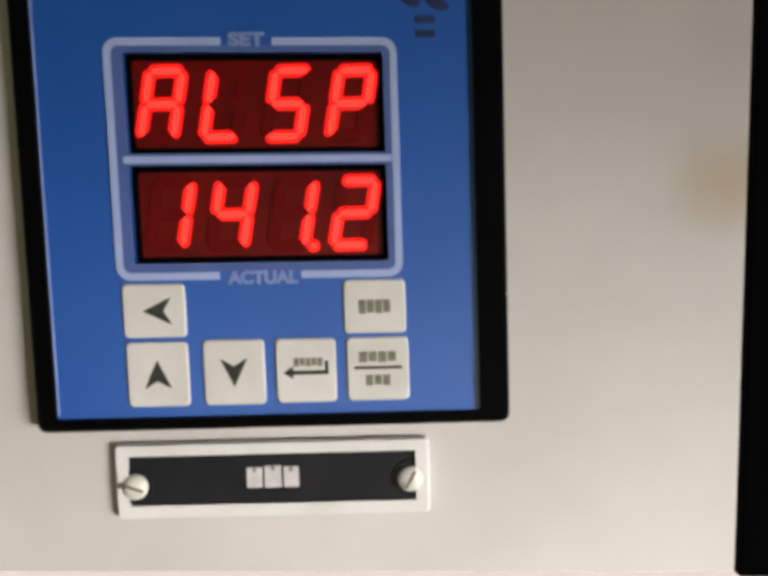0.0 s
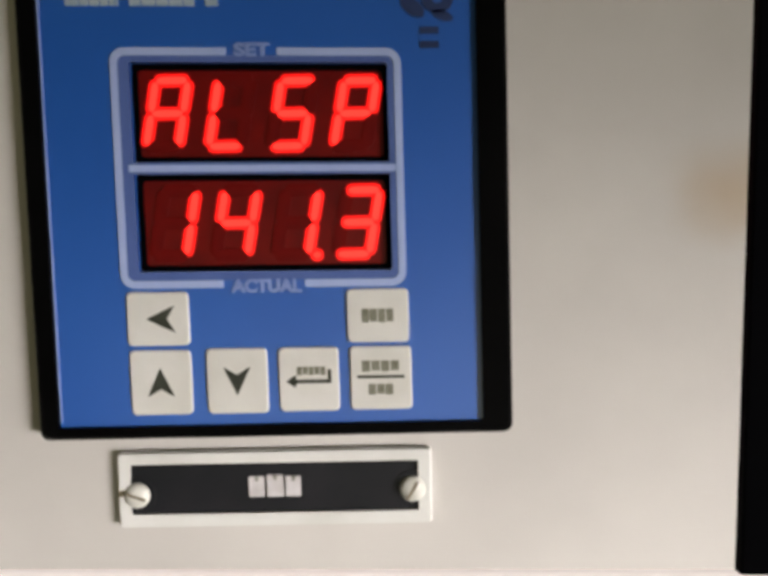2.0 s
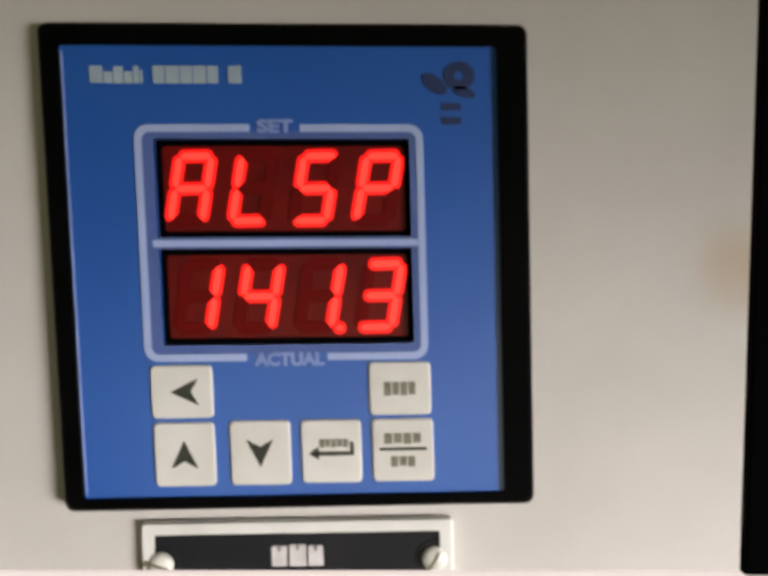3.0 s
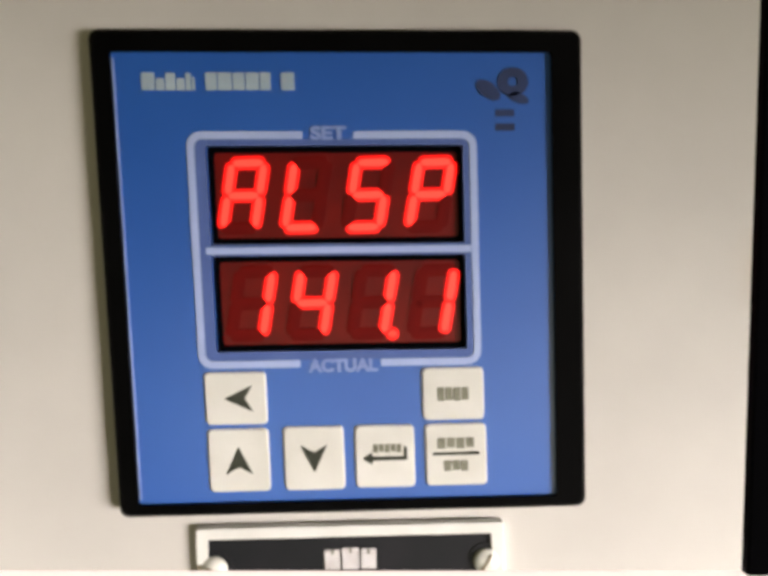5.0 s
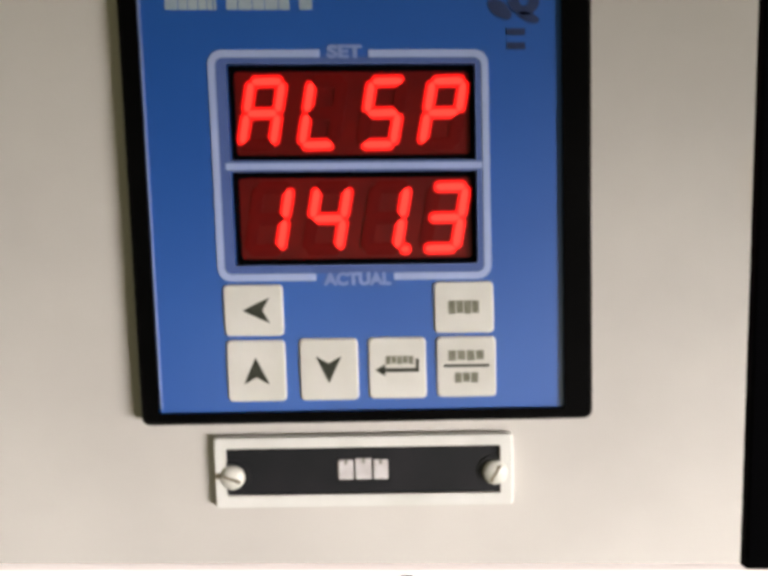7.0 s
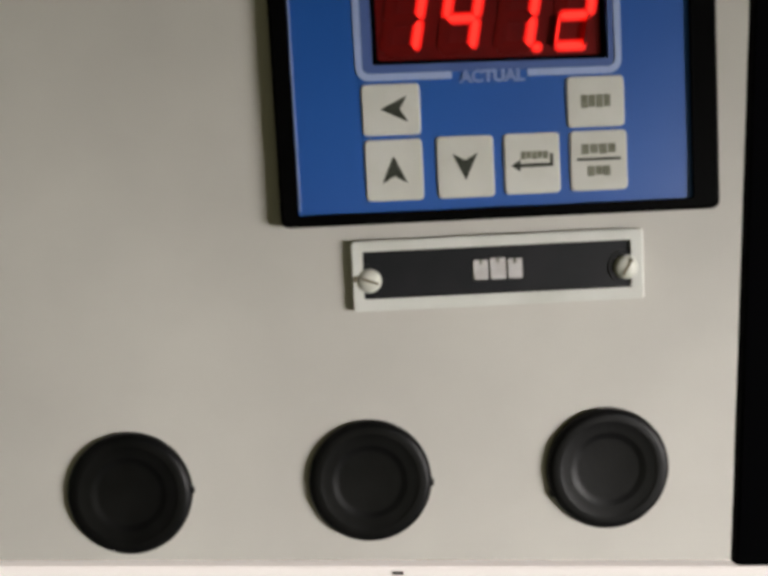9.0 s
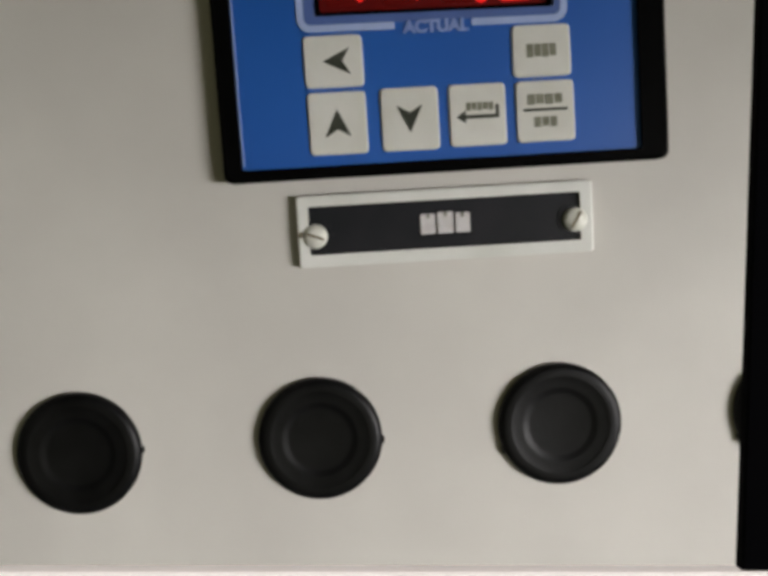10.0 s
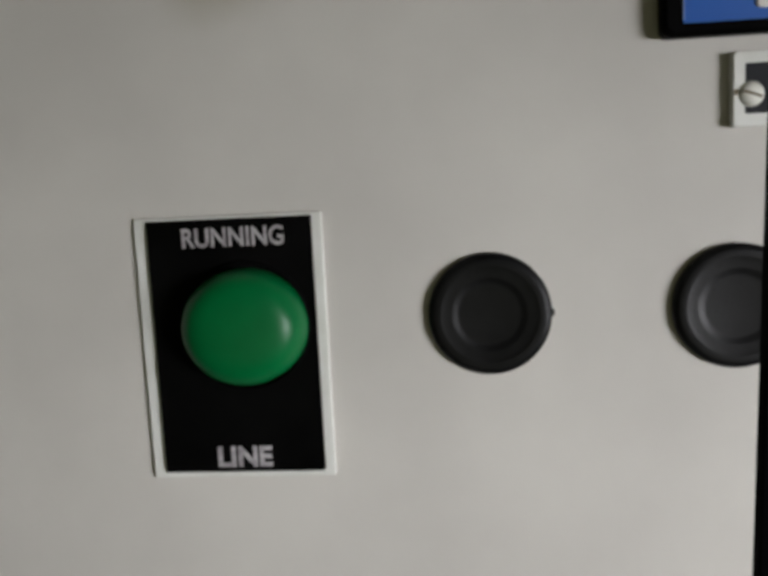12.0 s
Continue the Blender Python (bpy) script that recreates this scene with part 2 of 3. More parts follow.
def lettering(name, text, x0, x1, z0, z1, y, mat, parent, label="", fat=0.0):
    """Raised letters in the built-in font, each a part, fitted into a rectangle of the front."""
    cu = bpy.data.curves.new(name, "FONT")
    cu.body, cu.extrude, cu.offset = text, 0.02, fat
    ob = bpy.data.objects.new(name, cu)
    scene.collection.objects.link(ob)
    me = bpy.data.meshes.new_from_object(ob.evaluated_get(bpy.context.evaluated_depsgraph_get()))
    bpy.data.objects.remove(ob)
    bm = bmesh.new()
    bm.from_mesh(me)
    bpy.data.meshes.remove(me)
    xs, ys = [v.co.x for v in bm.verts], [v.co.y for v in bm.verts]
    a, b, c, d = min(xs), max(xs), min(ys), max(ys)
    for v in bm.verts:
        v.co = (x0 + (v.co.x - a) / (b - a) * (x1 - x0), y - v.co.z * 0.004, z0 + (v.co.y - c) / (d - c) * (z1 - z0))
    left = set(bm.verts)
    while left:
        some, todo = set(), [min(left, key=lambda v: v.co.x)]
        while todo:
            v = todo.pop()
            if v not in some:
                some.add(v)
                todo += [e.other_vert(v) for e in v.link_edges]
        left -= some
        one, made = bmesh.new(), {}
        for v in bm.verts:
            if v in some:
                made[v] = one.verts.new(v.co)
        for f in bm.faces:
            if f.verts[0] in some:
                one.faces.new([made[v] for v in f.verts])
        part(name, one, mat, parent, label)
    bm.free()


# The setting: floor, wall and the cabinet's front panel
def flat(name, label, category, bm, mat, at=(0, 0, 0)):
    ob = part(name, bm, mat, None)
    ob.location = at
    return tagged(ob, label, category, kind="structure")


flat("floor", "bare grey concrete floor under the control cabinet", "floor", box(-3, 3, -3, 0.5, -0.1, 0), FLOOR)
flat("wall_north", "plain plastered wall behind the control cabinet", "wall", box(-3, 3, 0.5, 0.6, 0, 2.8), WALL)
# Unseen side walls and ceiling, added; they also block the light from overhead.
flat("wall_east", "plain plastered side wall of the hall", "wall", box(3, 3.1, -3, 0.6, 0, 2.8), WALL)
flat("wall_west", "plain plastered side wall of the hall", "wall", box(-3.1, -3, -3, 0.6, 0, 2.8), WALL)
flat("ceiling", "plain plastered ceiling over the cabinet", "ceiling", box(-3.1, 3.1, -3, 0.6, 2.804, 2.9), WALL)
cabinet = thing("control_cabinet", "beige painted steel control cabinet with a brown stain", "cabinet", (0, 0, H))
part("front_panel", box(-0.40, 0.40, 0, 0.02, -0.60, 0.50, bevel=0.002), PAINT, cabinet, "beige painted sheet steel front with faint stains")
part("cabinet_body", box(-0.40, 0.40, 0.0205, 0.40, -1.30, 0.50, bevel=0.002), PAINT, cabinet)
part("base", box(-0.40, 0.40, 0.0, 0.40, -1.40, -1.3005, bevel=0.002), BEZEL, cabinet)
part("lower_panel", box(-0.40, 0.40, 0, 0.02, -1.30, -0.603, bevel=0.002), PAINT, cabinet)


# The digital controller
FRONT, FACE = -0.0047, -0.0036
controller = thing("digital_controller", "square blue digital controller with black bezel and glowing red digits", "controller", (0, 0, H))
part("bezel", ring(rounded(-0.0481, 0.0487, -0.0489, 0.0488, 0.0019), rounded(-0.0440, 0.0427, -0.0464, 0.0445, 0.0006), -0.0004, FRONT, 0.0009),
     BEZEL, controller, "black plastic bezel")
part("body", box(-0.045, 0.0450, -0.0013, -0.0003, -0.0468, 0.0464), BEZEL, controller)
overlay = part("overlay", ring(rounded(-0.0441, 0.0428, -0.0465, 0.0446, 0.0006), rounded(-0.0262, 0.0250, -0.0150, 0.0264, 0.0005), -0.0012, FACE), BLUE, controller, "blue membrane overlay with pale lettering")
# Pale strip painted in for the light caught by the overlay's left edge.
part("edge_strip", box(-0.0439, -0.0434, FACE - 0.0002, FACE + 0.0002, -0.0455, 0.0435, bevel=0.0001), MID_BLUE, overlay)
part("divider", box(-0.0262, 0.0250, -0.0012, FACE, 0.0045, 0.0068), GREY_BLUE, overlay)


def stroke(name, x0, x1, z0, z1, mat, lift=0.0003, ease=0.00008):
    return part(name, box(x0, x1, FACE - lift, FACE + 0.0002, z0, z1, bevel=ease), mat, overlay)


def corner_line(cx, cz, r, w, a0):
    """A quarter of a ring, for the line round the displays."""
    bm = bmesh.new()
    loops = []
    for k in range(9):
        a = radians(a0 + 90 * k / 8)
        c, s = math.cos(a), math.sin(a)
        loops.append([bm.verts.new((cx + q * c, y, cz + q * s)) for q, y in ((r, FACE), (r, FACE - 0.0003), (r - w, FACE - 0.0003), (r - w, FACE))])
    for p, q in zip(loops, loops[1:]):
        for k in range(3):
            bm.faces.new((p[k], p[k + 1], q[k + 1], q[k]))
    return bm


# the pale line round both displays, open where its two words stand
LX0, LX1, LZ0, LZ1, LW, LR = -0.0300, 0.0278, -0.0183, 0.0292, 0.0015, 0.0030
for x0, x1, z0, z1 in ((LX0 + LR, -0.0068, LZ1 - LW, LZ1), (0.0033, LX1 - LR, LZ1 - LW, LZ1), (LX0 + LR, -0.0092, LZ0, LZ0 + LW),
                       (0.0073, LX1 - LR, LZ0, LZ0 + LW), (LX0, LX0 + LW, LZ0 + LR, LZ1 - LR), (LX1 - LW, LX1, LZ0 + LR, LZ1 - LR)):
    stroke("border_line", x0, x1, z0, z1, PALE_BLUE)
for cx, cz, a in ((LX1 - LR, LZ1 - LR, 0), (LX0 + LR, LZ1 - LR, 90), (LX0 + LR, LZ0 + LR, 180), (LX1 - LR, LZ0 + LR, 270)):
    part("border_corner", corner_line(cx, cz, LR, LW, a), PALE_BLUE, overlay)
part("display_surround", ring(rounded(LX0 + LW, LX1 - LW, LZ0 + LW, LZ1 - LW, 0.0016), rounded(-0.0262, 0.0250, -0.0150, 0.0264, 0.0005), FACE + 0.0002, FACE - 0.00012),
     GREY_BLUE, overlay)
stroke("divider_line", -0.0272, 0.0262, 0.0049, 0.0063, PALE_BLUE)
lettering("letter", "SET", -0.0052, 0.0020, 0.0275, 0.0302, FACE - 0.0003, MID_BLUE, overlay, fat=0.045)
lettering("letter", "ACTUAL", -0.0076, 0.0066, -0.0194, -0.0166, FACE - 0.0003, MID_BLUE, overlay, fat=0.045)
# unreadable model line and maker's mark
x = -0.0382
for w, h in ((2.6, 3.4), (1.7, 2.3), (1.9, 3.3), (1.6, 2.3), (1.0, 3.3), (0.5, 2.6), (-1.9, 0), (2.2, 3.4), (2.7, 3.4), (2.3, 3.4), (2.6, 3.4), (2.1, 3.4), (-1.8, 0), (2.6, 3.4)):
    if h:
        stroke("print_bar", x, x + w * 0.001, 0.0372, 0.0372 + h * 0.001, PRINT)
        w += 0.25
    x += abs(w) * 0.001


def blob(cx, cz, rx, rz, tilt=0):
    c, s = math.cos(radians(tilt)), math.sin(radians(tilt))
    pts = []
    for k in range(20):
        u, v = rx * math.cos(2 * math.pi * k / 20), rz * math.sin(2 * math.pi * k / 20)
        pts.append((cx + u * c - v * s, cz + u * s + v * c))
    return plate(pts, FACE + 0.0002, FACE - 0.0003)


for a in ((0.0303, 0.0372, 0.0028, 0.0015, -38), (0.0362, 0.0356, 0.0022, 0.0010, -20)):
    part("mark_shape", blob(*a), LOGO, overlay)
oval = [(math.cos(2 * math.pi * k / 24), math.sin(2 * math.pi * k / 24)) for k in range(24)]
part("mark_ring", ring([(0.0352 + 0.0031 * c, 0.0388 + 0.0028 * d) for c, d in oval], [(0.0352 + 0.0010 * c, 0.0388 + 0.0009 * d) for c, d in oval],
                       FACE + 0.0002, FACE - 0.0003), LOGO, overlay)
for z in (0.0328, 0.0300):
    stroke("mark_bar", 0.0316, 0.0354, z - 0.0008, z + 0.0006, LOGO)

# displays: a dark red window each, with four slanted digits of seven bars
STROKE, DEPTH, LEAN = 0.0027, 0.0002, 0.19
BARS = {}
SHOWN = {"A": "abcefg", "L": "def", "S": "acdfg", "P": "abefg", "1": "bc", "4": "bcfg", "2": "abdeg", "3": "abcdg"}


def bar_mesh(name, length, lit, glow=False):
    """A bar along x with round ends; its front lit, with a brighter core, or dark, its back dark."""
    bm = bmesh.new()
    h, w, d = length / 2, STROKE / 2, DEPTH / 2
    shape = [(s * (h - w * 0.8 + w * 0.8 * math.cos(radians(a))), s * w * math.sin(radians(a))) for s in (1, -1) for a in (-90, -50, -18, 18, 50, 90)]
    core = [(x - math.copysign(w * 0.42, x), z * 0.52) for x, z in shape]
    n = len(shape)
    rings = [[bm.verts.new((x, y, z)) for x, z in line] for line, y in ((core, -d - 0.00005), (shape, -d), (shape, d))]
    bm.faces.new(rings[0]).material_index = 0
    for k in range(n):
        q = (k + 1) % n
        bm.faces.new((rings[0][k], rings[1][k], rings[1][q], rings[0][q])).material_index = 1
        bm.faces.new((rings[1][k], rings[2][k], rings[2][q], rings[1][q])).material_index = 1 if glow else 2
    bm.faces.new(rings[2][::-1]).material_index = 2
    bmesh.ops.recalc_face_normals(bm, faces=bm.faces[:])
    me = bpy.data.meshes.new(name)
    bm.to_mesh(me)
    bm.free()
    for m in (LIT, LIT_EDGE, UNLIT) if lit else (UNLIT, UNLIT, UNLIT):
        me.materials.append(m)
    return me


def digit(window, x, z, height, width, bars, y, key):
    """Seven bars round the centre x, z. Those in bars are lit; key names them for the motion."""
    hh, hw = height / 2 - STROKE / 2, width / 2 - STROKE / 2
    up = -(90 - math.degrees(math.atan(LEAN)))
    spots = {"a": (0, hh, 0), "g": (0, 0, 0), "d": (0, -hh, 0), "f": (-hw, hh / 2, up), "b": (hw, hh / 2, up), "e": (-hw, -hh / 2, up), "c": (hw, -hh / 2, up)}
    for s, (dx, dz, turn) in spots.items():
        lit = s in bars
        me = FACES[("v" if turn else "h", lit, lit and key != "low3")]
        ob = new("segment", me)
        ob.parent = window
        at = (x + dx + dz * LEAN, y, z + dz, turn)
        ob.matrix_basis = pose(at[0], at[1], at[2], 0, at[3], 0)
        BARS[key + s] = (ob, at)


WH, WW = 0.0157, 0.0092
FACES = {}
for lit, glow in ((True, True), (True, False), (False, False)):
    FACES["h", lit, glow] = bar_mesh("segment_level", WW - STROKE * 0.72, lit, glow)
    FACES["v", lit, glow] = bar_mesh("segment_upright", (WH - STROKE) / 2 + 0.0006, lit, glow)
BACK = -0.0018
top = part("display_window", plate(rounded(-0.0261, 0.0249, 0.0069, 0.0263, 0.0005), -0.0012, BACK), WINDOW, controller, "dark red display window with lit letters")
low = part("display_window", plate(rounded(-0.0261, 0.0249, -0.0149, 0.0044, 0.0005), -0.0012, BACK), WINDOW, controller, "dark red display window with lit numerals")
for window, z0, z1 in ((top, 0.0069, 0.0263), (low, -0.0149, 0.0044)):
    part("window_edge", ring(rounded(-0.0261, 0.0249, z0, z1, 0.0005), rounded(-0.0250, 0.0239, z0 + 0.0010, z1 - 0.0012, 0.0008), BACK + 0.0001, BACK - 0.0005),
         RIM_BLACK, window, "black edge of the display window")
BAR_Y = BACK - 0.0002
for k, c in enumerate("ALSP"):
    digit(top, -0.0194 + 0.0126 * k, 0.0166, WH, WW, SHOWN[c], BAR_Y, "top%d" % k)
for k, c in enumerate(("1", "4", "1", "abcdefg")):
    digit(low, -0.0188 + 0.0124 * k, -0.0053, WH, WW, SHOWN.get(c, c), BAR_Y, "low%d" % k)
point = new("decimal_point", bar_mesh("decimal_point", 0.0028, True))
point.parent = low
BARS["point"] = (point, (0.0098, BAR_Y, -0.0119, 0))
point.matrix_basis = pose(0.0098, BAR_Y, -0.0119)

# keys
PADS = {"left": (-0.0291, -0.0164, -0.0299, -0.0190), "edit": (0.0155, 0.0281, -0.0298, -0.0188), "up": (-0.0290, -0.0164, -0.0440, -0.0308),
        "down": (-0.0134, -0.0009, -0.0440, -0.0306), "enter": (0.0013, 0.0136, -0.0438, -0.0306), "prog": (0.0158, 0.0284, -0.0437, -0.0306)}
KY = FACE - 0.0006


def drawn(points, y0=KY + 0.0001, y1=KY - 0.00015):
    """A flat printed shape; its outline may be hollow, so it is cut into a fan of triangles from the first corner."""
    bm = bmesh.new()
    f = [bm.verts.new((x, y1, z)) for x, z in points]
    b = [bm.verts.new((x, y0, z)) for x, z in points]
    n = len(points)
    for k in range(1, n - 1):
        bm.faces.new((f[0], f[k], f[k + 1]))
    for k in range(n):
        bm.faces.new((f[k], b[k], b[(k + 1) % n], f[(k + 1) % n]))
    return bm


def arrow(cx, cz, turn, s=0.0029):
    c, d = math.cos(radians(turn)), math.sin(radians(turn))
    pts = [(0.45, 0), (1.0, 0.95), (-1.0, 0), (1.0, -0.95)]
    return drawn([(cx + s * (u * c - v * d), cz + s * (u * d + v * c)) for u, v in pts])


def word(parent, x0, x1, z0, z1, letters):
    """Unreadable print: a row of small upright blocks."""
    step = (x1 - x0) / letters
    for k in range(letters):
        part("print_bar", box(x0 + step * k, x0 + step * (k + 0.84), KY - 0.00015, KY + 0.0001, z0 + 0.0002 * (k % 2), z1), GREY_INK, parent)


for name, (x0, x1, z0, z1) in PADS.items():
    key = part("key", plate(rounded(x0, x1, z0, z1, 0.0011), FACE + 0.0002, KY, 0.0003), KEY, controller, "off-white membrane key with a dark symbol")
    cx, cz = (x0 + x1) / 2, (z0 + z1) / 2
    if name in ("left", "up", "down"):
        part("arrow", arrow(cx + (0.0006 if name == "left" else 0), cz, {"left": 0, "up": -90, "down": 90}[name]), INK, key)
    elif name == "edit":
        word(key, cx - 0.0032, cx + 0.0034, cz - 0.0014, cz + 0.0014, 4)
    elif name == "enter":
        part("arrow", drawn([(cx - 0.0046, cz - 0.0004), (cx - 0.0026, cz + 0.0009), (cx - 0.0026, cz - 0.0017)]), INK, key)
        part("arrow_shaft", box(cx - 0.0028, cx + 0.0046, KY - 0.00015, KY + 0.0001, cz - 0.0008, cz), INK, key)
        part("arrow_stem", box(cx + 0.0039, cx + 0.0046, KY - 0.00015, KY + 0.0001, cz, cz + 0.0020), INK, key)
        word(key, cx - 0.0024, cx + 0.0036, cz + 0.0009, cz + 0.0026, 5)
    else:
        word(key, cx - 0.0038, cx + 0.0040, cz + 0.0014, cz + 0.0036, 4)
        part("print_line", box(cx - 0.0048, cx + 0.0048, KY - 0.00015, KY + 0.0001, cz + 0.0000, cz + 0.0006), INK, key)
        word(key, cx - 0.0025, cx + 0.0027, cz - 0.0034, cz - 0.0012, 3)




def view_warp(x, z):
    """Warps the controller's front to fit the camera's view: its top edge slopes to the right."""
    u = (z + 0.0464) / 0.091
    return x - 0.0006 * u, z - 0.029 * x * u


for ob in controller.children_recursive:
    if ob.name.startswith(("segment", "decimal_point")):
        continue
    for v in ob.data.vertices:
        v.co.x, v.co.z = view_warp(v.co.x, v.co.z)
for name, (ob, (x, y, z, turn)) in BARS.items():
    x, z = view_warp(x, z)
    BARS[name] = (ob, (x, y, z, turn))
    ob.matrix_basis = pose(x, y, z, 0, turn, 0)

# The label holder under the controller
holder = thing("label_holder", "white plastic label holder with black insert, white lettering, two screws", "label", (0, 0, H))
part("frame", ring(rounded(-0.0333, 0.0321, -0.0682, -0.0525, 0.0008), rounded(-0.0306, 0.0293, -0.0655, -0.0549, 0.0003), -0.0002, -0.0024, 0.0004), WHITE, holder)
insert = part("insert", plate(rounded(-0.0307, 0.0294, -0.0656, -0.0548, 0.0003), -0.0002, -0.0016), INSERT, holder, "black insert plate")
for x0, x1, z1 in ((-0.0061, -0.0026, -0.0579), (-0.0024, 0.0014, -0.0576), (0.0016, 0.0050, -0.0579)):
    part("print_block", box(x0, x1, -0.0019, -0.0015, -0.0624, z1, bevel=0.0002), LETTER, insert, "white engraved block")
    part("print_notch", box((x0 + x1) / 2 - 0.0003, (x0 + x1) / 2 + 0.0003, -0.0021, -0.0018, z1 - 0.0010, z1, bevel=0.0001), GREY_INK, insert)


def screw(x, z, slot):
    s = part("screw", moved(lathe([(0.0027, -0.0014), (0.0027, -0.0024), (0.0023, -0.0030), (0.0011, -0.0033), (0, -0.0034)], 24), x, 0, z), STEEL, holder, "domed zinc screw", True)
    bm = slab(bmesh.new(), -0.0020, 0.0020, -0.00345, -0.0028, -0.00030, 0.00030)
    bmesh.ops.rotate(bm, verts=bm.verts[:], matrix=Matrix.Rotation(radians(slot), 3, "Y"), cent=(0, 0, 0))
    part("slot", moved(bm, x, 0, z), GRIME, s)
    part("boss", moved(lathe([(0.0038, -0.0015), (0.0038, -0.0019), (0.0027, -0.0019)], 24), x, 0, z), INSERT, holder)


part("grime_mark", box(-0.0331, -0.0314, -0.00255, -0.0023, -0.0615, -0.0603, bevel=0.0001), GRIME, holder, "brown grime beside the screw")
screw(-0.0293, -0.0614, 20)
screw(0.0281, -0.0610, -60)

# Four blanking plugs in a row
blank = thing("hole_plug", "round black plastic hole plug with a dished middle", "plug", (-0.0861, 0, H - 0.1073), "plugs in the panel")
part("rim", lathe([(0.0141, 0.0004), (0.0141, -0.0010), (0.0137, -0.0018), (0.0126, -0.0022), (0.0112, -0.0021)], 64), PLUG, blank, smooth=True)
part("dish", lathe([(0.01125, -0.0020), (0.0104, -0.0018), (0.0090, -0.0017), (0.0082, -0.0016), (0.0076, -0.0013), (0.0068, -0.0012), (0, -0.0011)], 64), PLUG, blank, smooth=True)
part("tab", box(0.0137, 0.0146, -0.0014, 0.0002, -0.0008, 0.0008, bevel=0.0002), PLUG, blank)
for x, turn in ((-0.0314, 4), (0.0233, 158), (0.0775, 155)):
    copy_thing(blank, pose(x, 0, H - 0.1073, 0, turn, 0))

# The pilot light with its legend plate
pilot = thing("pilot_light", "green pilot light on a black legend plate reading RUNNING LINE", "indicator", (0, 0, H))
part("backing_plate", plate(rounded(-0.1684, -0.1238, -0.1450, -0.0820, 0.0006), -0.0001, -0.0012, 0.0002), WHITE, pilot, "white plastic border plate")
legend = part("legend_plate", plate(rounded(-0.1651, -0.1261, -0.1434, -0.0828, 0.0004), -0.0012, -0.0022, 0.0002), DARK, pilot, "black legend plate")
lettering("letter", "RUNNING", -0.1566, -0.1325, -0.0892, -0.0846, -0.0023, WORN, legend, "worn white letter", fat=0.02)
lettering("letter", "LINE", -0.1519, -0.1386, -0.1421, -0.1370, -0.0023, WORN, legend, "worn white letter", fat=0.035)
LENS = [(0.0146, -0.0021)] + [(0.0146 * math.cos(radians(a)) ** 0.4, -0.0040 - 0.0085 * math.sin(radians(a))) for a in range(0, 90, 9)] + [(0, -0.0125)]


def domed(flat_by):
    bm = lathe(LENS, 64)
    bmesh.ops.scale(bm, verts=bm.verts[:], vec=(1, 1, flat_by))
    return bm


part("lens", moved(domed(0.93), -0.1425, 0, -0.1078), GREEN, pilot, "domed green lens", True)
part("collar", moved(lathe([(0.0153, -0.0021), (0.0153, -0.0030), (0.0147, -0.0032)], 64), -0.1425, 0, -0.1078), DARK, pilot, "black collar", True)

# The rim of a display, placed close before the camera to fit its view at the right and lower side
rim = thing("display_rim", "black side rim and glowing pale lower rim of a display", "rim", (0, -0.15, H))
FAR = 0.03
UNIT = FAR * 2 * math.tan(radians(51.14 / 2)) / 1568  # the rim is laid out on a plane this far before the camera
bm = box(0, 0.004, -0.0125, 0.016, -0.0003, 0.0003, bevel=0.00005)
bmesh.ops.rotate(bm, verts=bm.verts[:], matrix=Matrix.Rotation(radians(-1.9), 3, "Z"), cent=(0, 0, 0))
bmesh.ops.translate(bm, verts=bm.verts[:], vec=(0, 584 * UNIT, 0))
part("side_rim", bm, RIM_BLACK, rim, "black side rim")
part("lower_rim", box(-0.031, 0.0045, -0.0015, 0, -0.0003, 0.00045, bevel=0.00005), RIM_GLOW, rim, "pale lower rim with a glow of its own")

part("rim_mark", box(-717 * UNIT, -693 * UNIT, -15 * UNIT, -9 * UNIT, 0.0003, 0.0005), INSERT, rim)

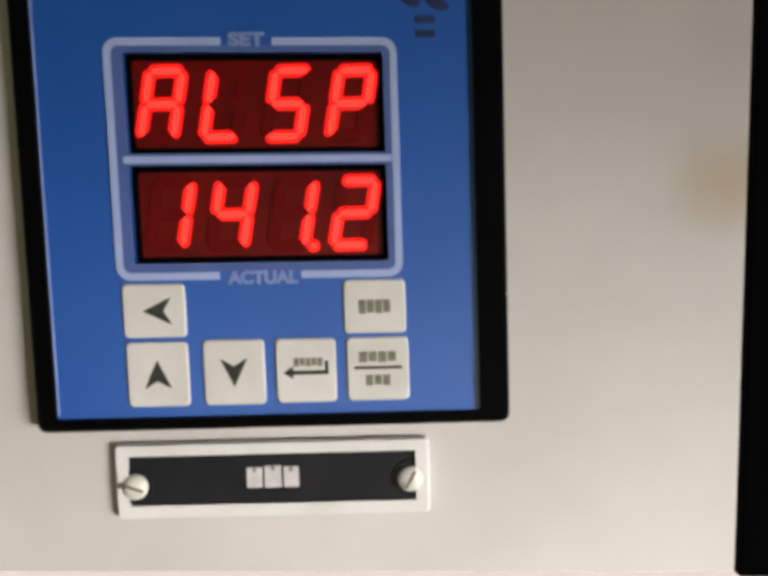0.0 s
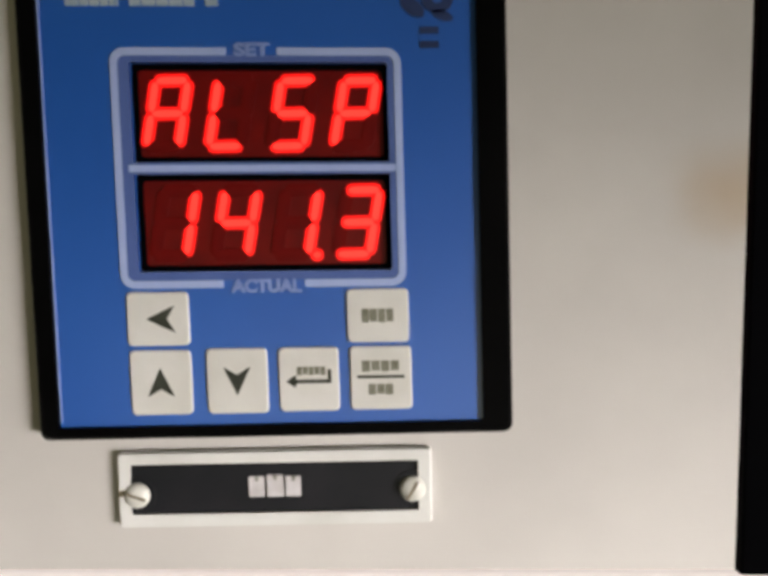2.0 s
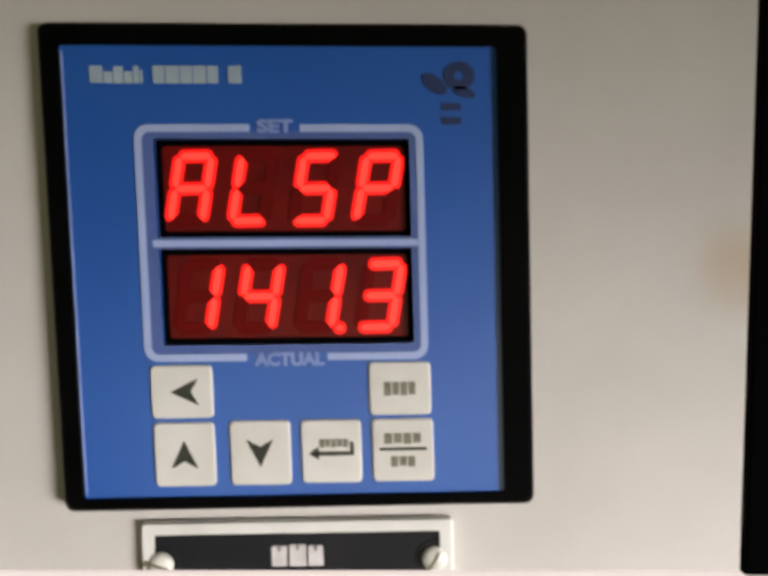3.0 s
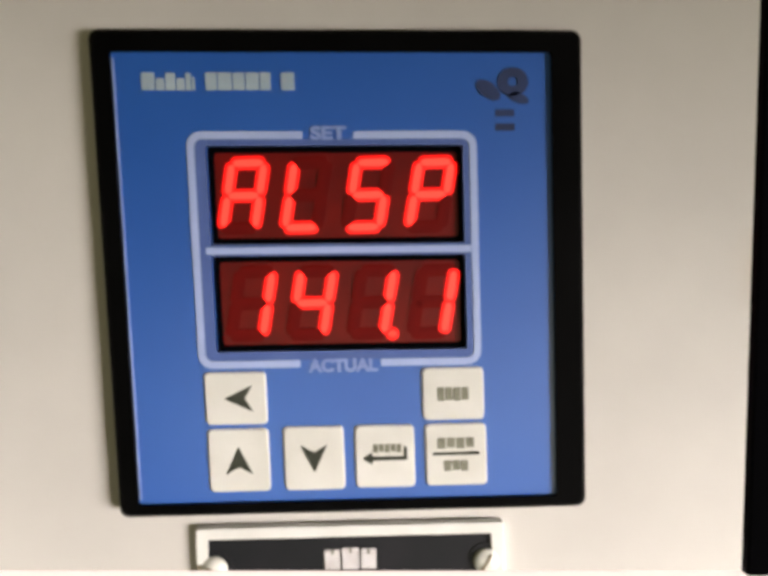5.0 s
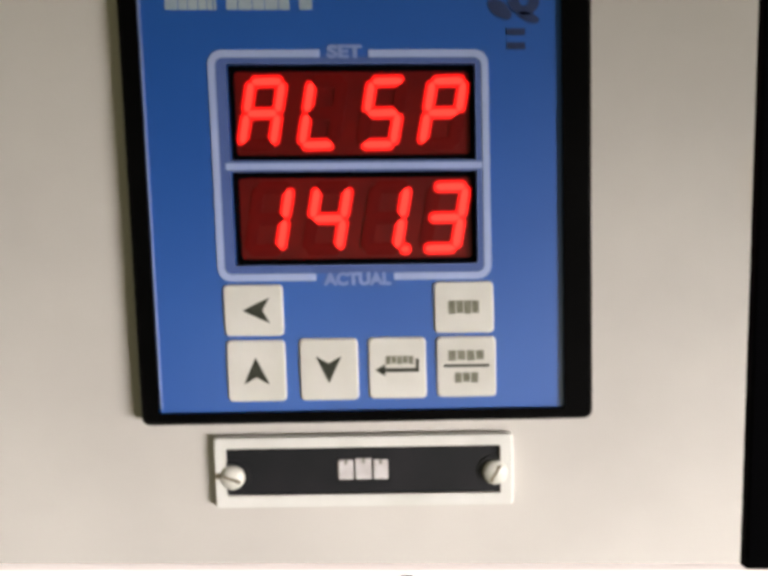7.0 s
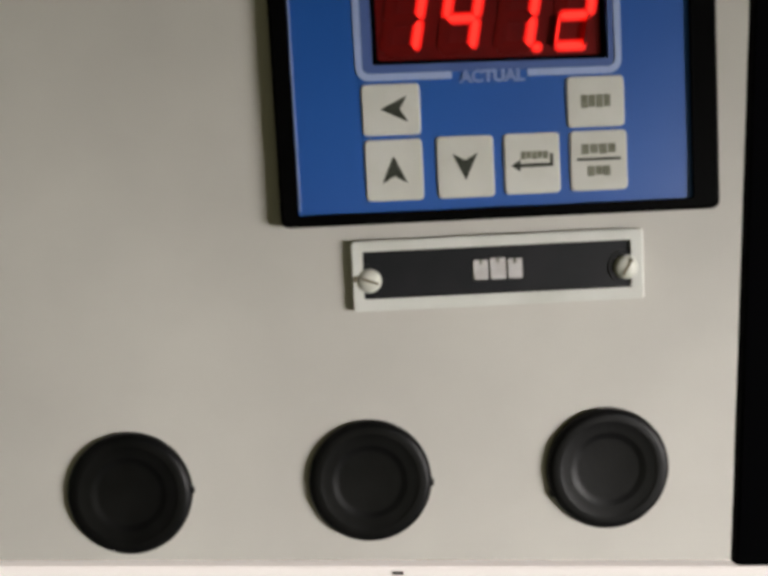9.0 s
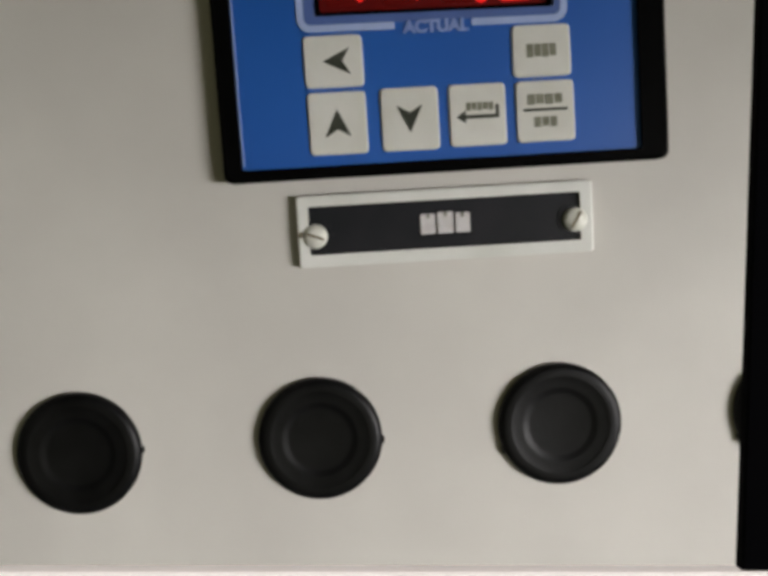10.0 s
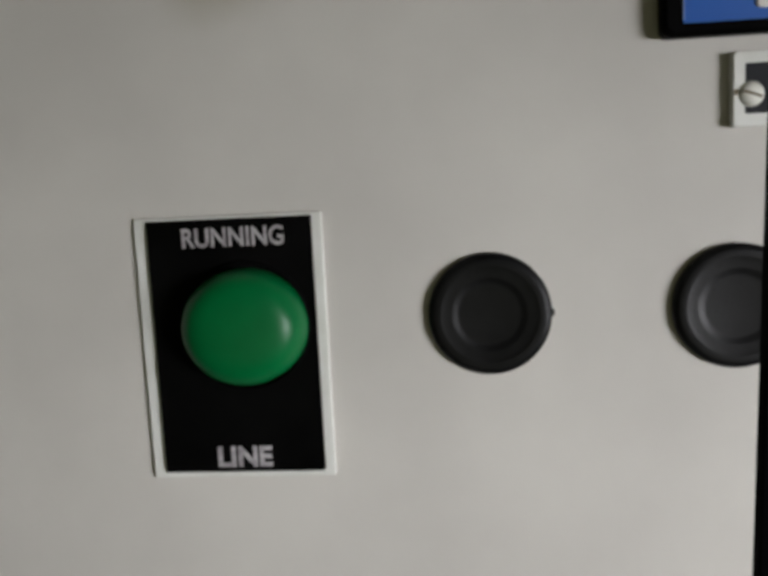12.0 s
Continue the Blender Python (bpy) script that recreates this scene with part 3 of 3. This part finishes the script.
# How far the rim stands from the middle of the view, in pixels of that view: seconds, right, down
RIM = ((0, 740, 584), (0.2, 748, 584), (0.7, 746, 584), (1.2, 736, 582), (1.5, 738, 583), (1.8, 738, 580), (2.2, 745, 581), (2.5, 749, 580), (4.5, 752, 584),
       (4.8, 756, 582), (5.3, 754, 583), (5.5, 757, 584), (5.8, 752, 582), (6.2, 750, 582), (6.5, 754, 580), (8.5, 737, 572), (8.8, 732, 563), (9.0, 733, 561),
       (9.3, 731, 572), (9.5, 732, 573), (9.8, 739, 574), (10.0, 743, 572), (10.2, 747, 572), (10.5, 745, 568), (10.7, 749, 565), (11.0, 750, 569),
       (11.2, 757, 582), (11.4, 775, 594), (11.5, 779, 600), (11.6, 783, 604), (12.0, 777, 606))


def flips(t0, key, changes):
    """Rows that turn one bar: its lit side forward from each time named, or away from it."""
    ob, (x, y, z, turn) = BARS[key]
    on = changes[0][1]
    angle = 0 if on else 180
    rows = [(t0, angle)]
    for t, state in changes[1:]:
        if state == on:
            continue
        rows += [(t - 2 / FPS, angle), (t - 1 / FPS, angle + 60), (t, angle + 120), (t + 1 / FPS, angle + 180)]
        on, angle = state, angle + 180
    if len(rows) == 1:
        rows = rows + [(0.5, angle)]
    rows.append((12.0, angle))
    walk(ob, [(t, pose(x, y, z, a, turn, 0)) for t, a in rows])


def motions():
    # the display rim is keyed to the camera's path so that it keeps its place in the view
    times = [r[0] for r in RIM]
    rows = []
    for t, *p in PATH:
        dx, dy = np.interp(t, times, [r[1] for r in RIM]), np.interp(t, times, [r[2] for r in RIM])
        rows.append((t, shot(*p) @ pose(dx * UNIT, -dy * UNIT, -FAR)))
    walk(rim, rows)
    # the last numeral counts 2 3 4 1 2 3 2 3 2
    COUNT = ((0, "2"), (1.7, "3"), (3.5, "4"), (4.97, "1"), (5.87, "2"), (6.67, "3"), (7.5, "2"), (9.03, "3"), (10.07, "2"))
    for s in "abcdefg":
        flips(0, "low3" + s, [(t, s in SHOWN[n]) for t, n in COUNT])
    # a flicker of the middle numerals
    for key in ("low1f", "low1b", "low1g", "low1c", "low2b", "low2c", "point"):
        early = [(10.24, False), (10.36, True)] if key in ("low2b", "low2c", "point") else []
        flips(0, key, [(0, True)] + early + [(10.47, False), (10.62, True)])


motions()
